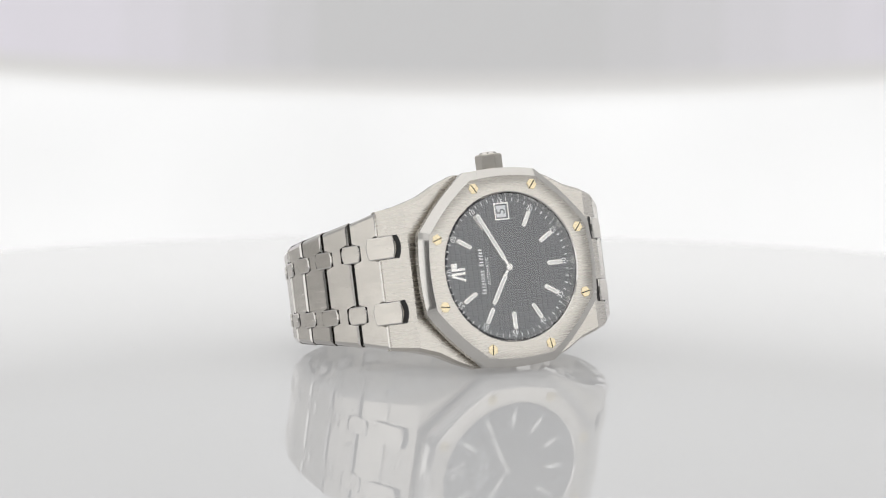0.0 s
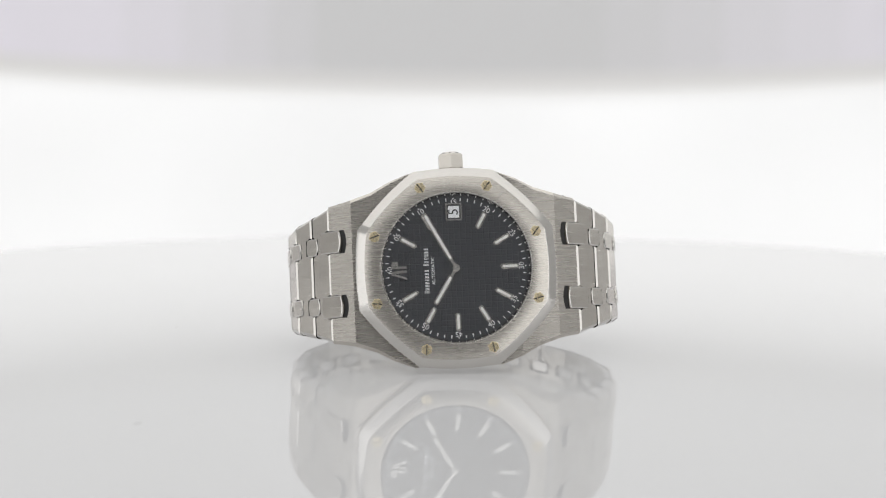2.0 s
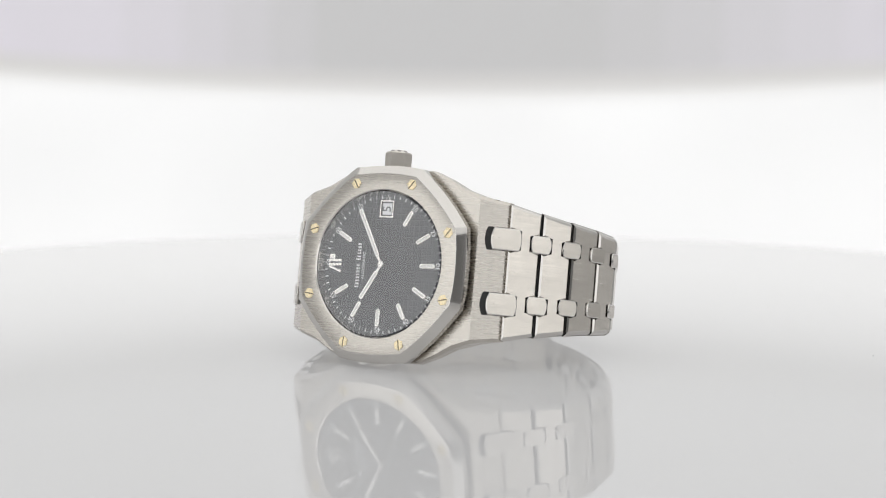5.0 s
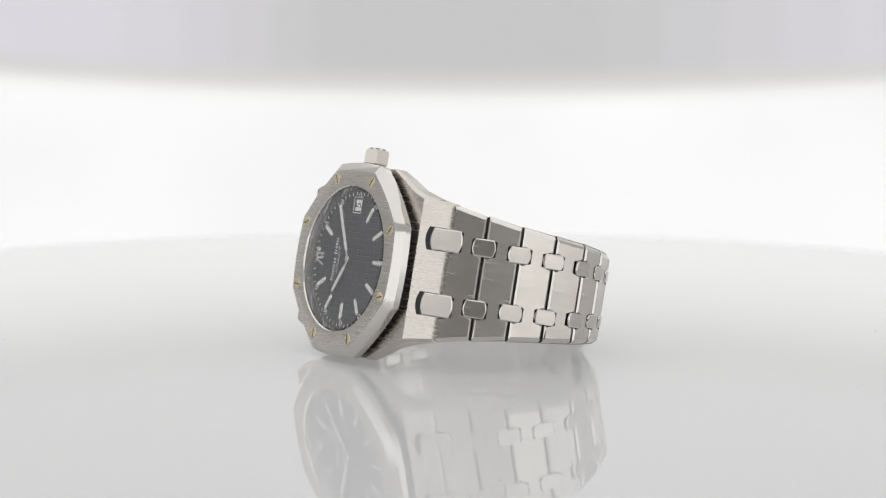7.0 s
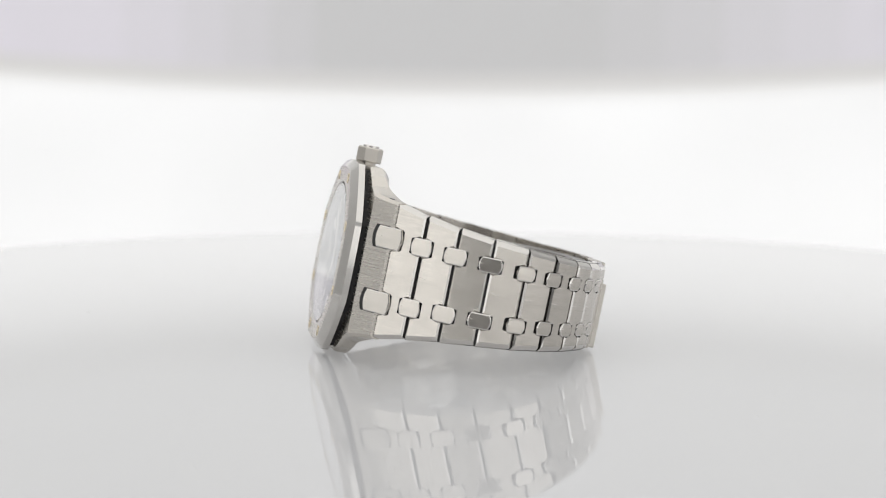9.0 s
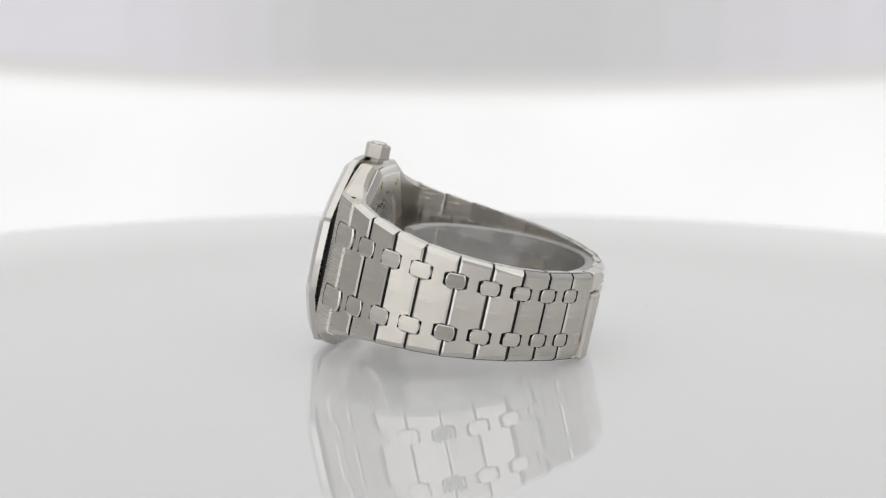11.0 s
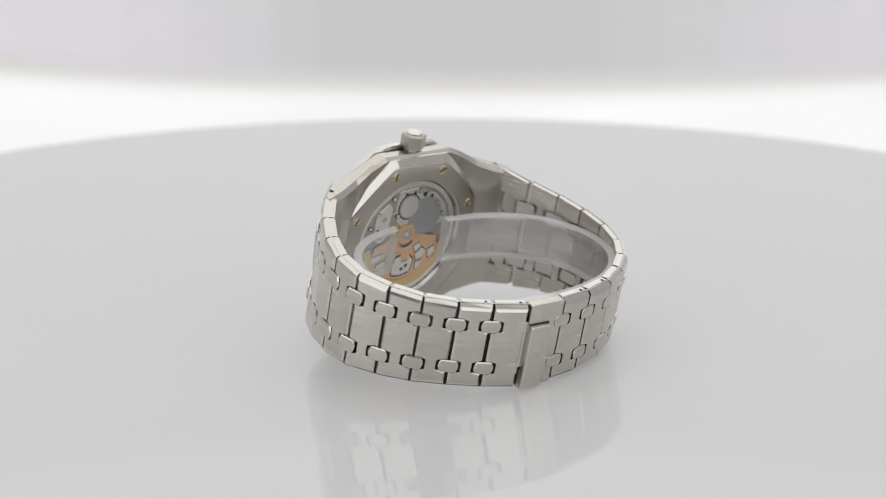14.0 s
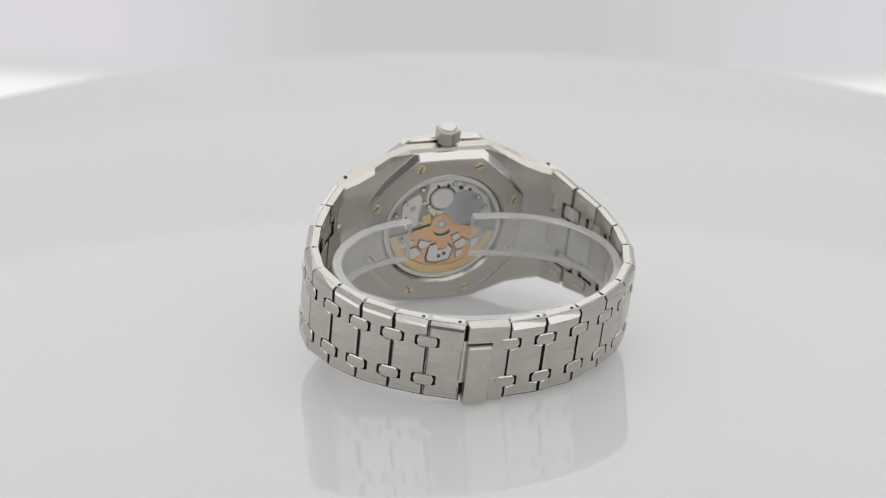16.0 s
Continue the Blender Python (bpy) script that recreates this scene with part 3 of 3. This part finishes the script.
def circle(cx, cz, r, n=32):
    return [(cx + r * math.cos(2 * math.pi * k / n), cz + r * math.sin(2 * math.pi * k / n)) for k in range(n)]


def sector(name, r0, r1, a0, a1, y0, y1, mat, label="", parent=None, n=48):
    bm = bmesh.new()
    rings = []
    for k in range(n + 1):
        a = radians(a0 + (a1 - a0) * k / n)
        c, s_ = math.cos(a), math.sin(a)
        rings.append([(-r * c, y, r * s_) for r, y in ((r0, y0), (r1, y0), (r1, y1 - .1), (r1 - .1, y1), (r0 + .1, y1), (r0, y1 - .1))])
    loft(bm, rings)
    return part(name, bm, mat, parent or movement, label)


bm = bmesh.new()
loft(bm, [ring_points(12.95, y) for y in (6.61, 6.68)])
movement = part("movement", bm, movement_base, watch, "silver and gold movement behind the back window")
sector("movement_ring", 11.9, 12.9, 0, 360, 6.66, 6.95, rhodium, "rhodium ring round the movement", n=96)
back_piece("barrel_bridge", [(-3.6, 10.9), (1, 11.4), (6.5, 9.4), (9.5, 6.5), (10.8, 2.5), (6, 1.6), (-1.2, 1.8), (-3.4, 4.2), (-4.2, 7.5)][::-1], 6.66, 6.85, rhodium, "rhodium bridge")
back_piece("barrel", circle(-0.6, 7.2, 2.7), 6.8, 6.98, dark_steel, "round barrel")
back_piece("barrel_cover", circle(-0.6, 7.2, 2.35), 6.9, 7.04, rhodium)
back_piece("wheel_cover", circle(4.1, 4.6, 4.4, 48), 6.8, 6.95, dark_steel, "dark grey round wheel cover")
back_piece("balance_cock", [(-9.2, 6.6), (-6.0, 8.6), (-5.0, 7.4), (-5.4, 3.6), (-5.6, 1.0), (-7.4, -.3), (-9.0, 1.2), (-9.3, 4.0)][::-1], 6.7, 6.98, rhodium, "rhodium balance cock")
back_piece("small_bridge", [(-4.6, 3.0), (-2.9, 3.4), (-2.3, 1.2), (-4.4, .6)][::-1], 6.7, 6.9, rim_gold)
for cx, cz, r, mat in ((-7.4, .9, .95, rhodium), (-7.4, .9, .5, dark_steel), (-6.9, 5.2, .6, dark_steel), (.4, 10.3, .35, jewel_grey), (-1.8, 10.2, .35, jewel_grey), (3.2, 9.6, .5, jewel_grey), (5.2, 9.0, .35, jewel_grey), (3.9, 10.1, .3, dark_steel), (-8.3, 2.9, .3, jewel_grey)):
    back_piece("movement_screw", circle(cx, cz, r, 20), 6.8, 7.0 + .03 * (r < .6) + (.02 if mat is rhodium else .04), mat)
back_piece("barrel_groove_shade", circle(-0.6, 7.2, 3.0), 6.8, 6.9, jewel_grey)
for cx, cz, r in ((-5.0, 9.6, .5), (-8.6, 6.4, .4), (7.2, 7.0, .45), (8.9, 4.4, .4), (-3.4, 5.4, .45), (-10.4, 3.6, .35), (1.8, 10.6, .4)):
    back_piece("movement_screw", circle(cx, cz, r + .14, 18), 6.8, 7.0, jewel_grey)
    back_piece("movement_screw", circle(cx, cz, r, 18), 6.8, 7.04, rhodium)
sector("balance_wheel", 2.3, 2.7, 0, 360, 6.7, 6.86, rim_gold, "thin gold balance wheel").location = Vector((4.2, 0, 3.6)) * MM
sector("dark_groove", 11.55, 11.85, 0, 360, 6.66, 6.9, dark_steel, "dark groove round the movement", n=96)
sector("window_seat", 12.92, 13.15, 0, 360, 6.7, 7.0, jewel_grey, "dark seat of the back window", n=96)
rotor = sector("rotor", 9.7, 11.6, 188, 352, 6.95, 7.22, rim_gold, "gold winding rotor rim")
sector("rotor_web", 2.2, 9.65, 196, 344, 6.98, 7.1, rose, "pierced rose gold rotor web", rotor)
back_piece("rotor_hub", circle(-.4, 1.0, 2.3), 7.0, 7.2, rose, "rose gold rotor hub", rotor)
back_piece("rotor_bearing", circle(-.4, 1.0, 1.25), 7.1, 7.27, dark_steel, "steel ball bearing", rotor)
back_piece("rotor_pin", circle(-.4, 1.0, .45, 16), 7.2, 7.32, rhodium, "", rotor)
back_piece("rotor_arm", [(-8.6, -1.2), (-2.2, .8), (-2.0, -1.2), (-8.3, -2.6)][::-1], 7.0, 7.16, rose, "", rotor)
back_piece("rotor_arm", [(1.2, 1.0), (8.2, -.6), (8.4, -2.2), (1.6, -1.0)][::-1], 7.0, 7.16, rose, "", rotor)
for pts in ([(-9.0, -3.2), (-6.3, -2.8), (-7.4, -4.4), (-8.6, -4.5)], [(-7.2, -5.2), (-5.6, -4.6), (-4.4, -6.2), (-6.2, -7.4), (-7.5, -6.6)], [(-4.6, -2.8), (-3.2, -3.4), (-2.4, -3.2), (-2.9, -4.5), (-4.4, -4.9), (-4.9, -4.0)],
            [(-2.6, -6.8), (-2.2, -4.6), (-.9, -4.2), (-.6, -5.6), (.8, -5.4), (1.2, -4.4), (2.2, -5.6), (1.6, -7.8), (-.6, -8.3), (-2.4, -8.0)], [(2.2, -2.2), (3.6, -1.6), (4.0, -2.6), (2.8, -3.4)], [(3.0, -4.2), (4.6, -3.0), (5.6, -3.8), (4.9, -5.2), (3.6, -5.4)],
            [(3.4, -6.2), (4.8, -5.9), (4.6, -7.4), (3.6, -7.6)], [(6.4, -3.6), (8.0, -3.0), (8.2, -4.6), (6.8, -5.4)]):
    cx, cz = sum(p[0] for p in pts) / len(pts), sum(p[1] for p in pts) / len(pts)
    pts = [(cx + (x - cx) * 1.3, cz + (z - cz) * 1.3) for x, z in pts]
    # a dark patch on the web draws the shade inside the opening
    back_piece("rotor_opening_shade", pts[::-1], 7.04, 7.112, jewel_grey, "", rotor, 0.0)
    inner = [(cx + .08 + (x - cx) * .9, cz - .08 + (z - cz) * .86) for x, z in pts]
    back_piece("bridge_seen_through", inner[::-1], 7.06, 7.125, rhodium, "", rotor, 0.03)
for cx, cz in ((.9, -6.6), (-.2, -7.2)):
    back_piece("rotor_jewel", circle(cx, cz, .42, 16), 7.1, 7.16, jewel_grey, "", rotor)
bm = bmesh.new()
loft(bm, [ring_points(r, y, 96) for r, y in ((13.25, 7.5), (13.25, 7.62), (13.1, 7.66))])
bm.faces.ensure_lookup_table()
for f in bm.faces:
    f.material_index = 1
bm.faces[-1].material_index = 0
bg = part("back_crystal", bm, [back_glass, clear_inner], watch, "clear sapphire window of the case back")
bg.visible_shadow = False

# ---- clear holder inside the bracelet ----
def holder_path():
    ctl = [(9.2, 13.0), (16.0, 14.6), (22.0, 18.0), (26.8, 23.5), (28.8, 30.5), (27.2, 38.5), (21.8, 45.4), (12.8, 50.0), (0, 51.8)]
    ctl = ctl + [(-x, y) for x, y in ctl[-2:0:-1]] + [(-4.4, 12.9)]
    ctl[-2] = (-14.0, 14.2)
    out = []
    for i in range(len(ctl) - 1):
        p0, p1, p2, p3 = ctl[max(i - 1, 0)], ctl[i], ctl[i + 1], ctl[min(i + 2, len(ctl) - 1)]
        for q in range(6):
            s_ = q / 6
            out.append(tuple(.5 * (2 * b + (c - a) * s_ + (2 * a - 5 * b + 4 * c - d) * s_ ** 2 + (3 * b - a - 3 * c + d) * s_ ** 3) for a, b, c, d in zip(p0, p1, p2, p3)))
    return out + [ctl[-1]]


bm = bmesh.new()
path = holder_path()
rings = []
for i, (x, y) in enumerate(path):
    a, b = path[max(i - 1, 0)], path[min(i + 1, len(path) - 1)]
    d = Vector((b[0] - a[0], b[1] - a[1], 0)).normalized()
    o = Vector((d.y, -d.x, 0)) * 1.0
    up = (y - 15) * 0.05
    rings.append([(x + o.x * q, y + o.y * q, z + up) for q, z in ((-1, -2.9), (-.8, -3.2), (.8, -3.2), (1, -2.9), (1, 6.2), (.8, 6.5), (-.8, 6.5), (-1, 6.2))])
loft(bm, rings)
bm.normal_update()
for f in bm.faces:
    f.material_index = int(abs(f.normal.z) > 0.3 or len(f.verts) > 4)
holder = tagged(part("display_collar", bm, [acrylic, acrylic_edge], smooth=True), "clear plastic display collar inside the watch bracelet", "collar")
holder.visible_shadow = False

# specks of dust on the disc
random.seed(9)
for x, y, l, w, a in ((-0.06, -0.075, 1.6, .08, 20), (-0.12, -0.03, .3, .2, 0), (0.075, 0.04, .3, .15, 60), (0.03, 0.09, .3, .2, 10), (-0.04, 0.085, .4, .3, 0), (0.1, -0.06, .4, .3, 0), (-0.06, 0.03, .35, .25, 30)):
    bm = bmesh.new()
    box(bm, -l / 2, l / 2, -w / 2, w / 2, 0, .08)
    part("dust_speck", bm, base_grey, turntable, "tiny dust speck", m=pose(x, y, 0, 0, 0, a))


# ---- movements ----
def lean(t):
    keys = [(0, -0.1), (4.2, -0.1), (6.3, 0.1), (9.0, 0.2), (9.5, 0.3), (10.0, 0.55), (10.5, 1.05), (11.0, 1.75), (11.5, 2.65), (12, 4.0), (12.5, 5.4), (13, 6.85), (13.5, 8.25), (14, 9.75), (14.5, 11.1), (15, 12.5), (15.5, 13.9), (16, 15.4)]
    for (t0, v0), (t1, v1) in zip(keys, keys[1:]):
        if t <= t1:
            return v0 + (v1 - v0) * (t - t0) / (t1 - t0)
    return keys[-1][1]


def table_pose(t):
    turn = pose(0, 0, 0, 0, 0, 27.85 - 11.945 * t)
    axis = (0, -0.0077, -0.0648)
    return pose(0, 0.0175 * (lean(t) / 16) ** 2, 0.0009 * (lean(t) / 16) ** 2) @ pose(*axis) @ pose(0, 0, 0, lean(t)) @ pose(*axis).inverted() @ turn


WATCH = pose(-0.0022, -0.0262, 0.0204, -11.83) @ pose(0, 0, 0, 0, -2.1, 0)


def motions():
    times = [k * 0.5 for k in range(33)]
    walk(turntable, [(t, table_pose(t)) for t in times])
    walk(watch, [(t, table_pose(t) @ WATCH) for t in times])
    walk(holder, [(t, table_pose(t) @ WATCH) for t in times])


motions()
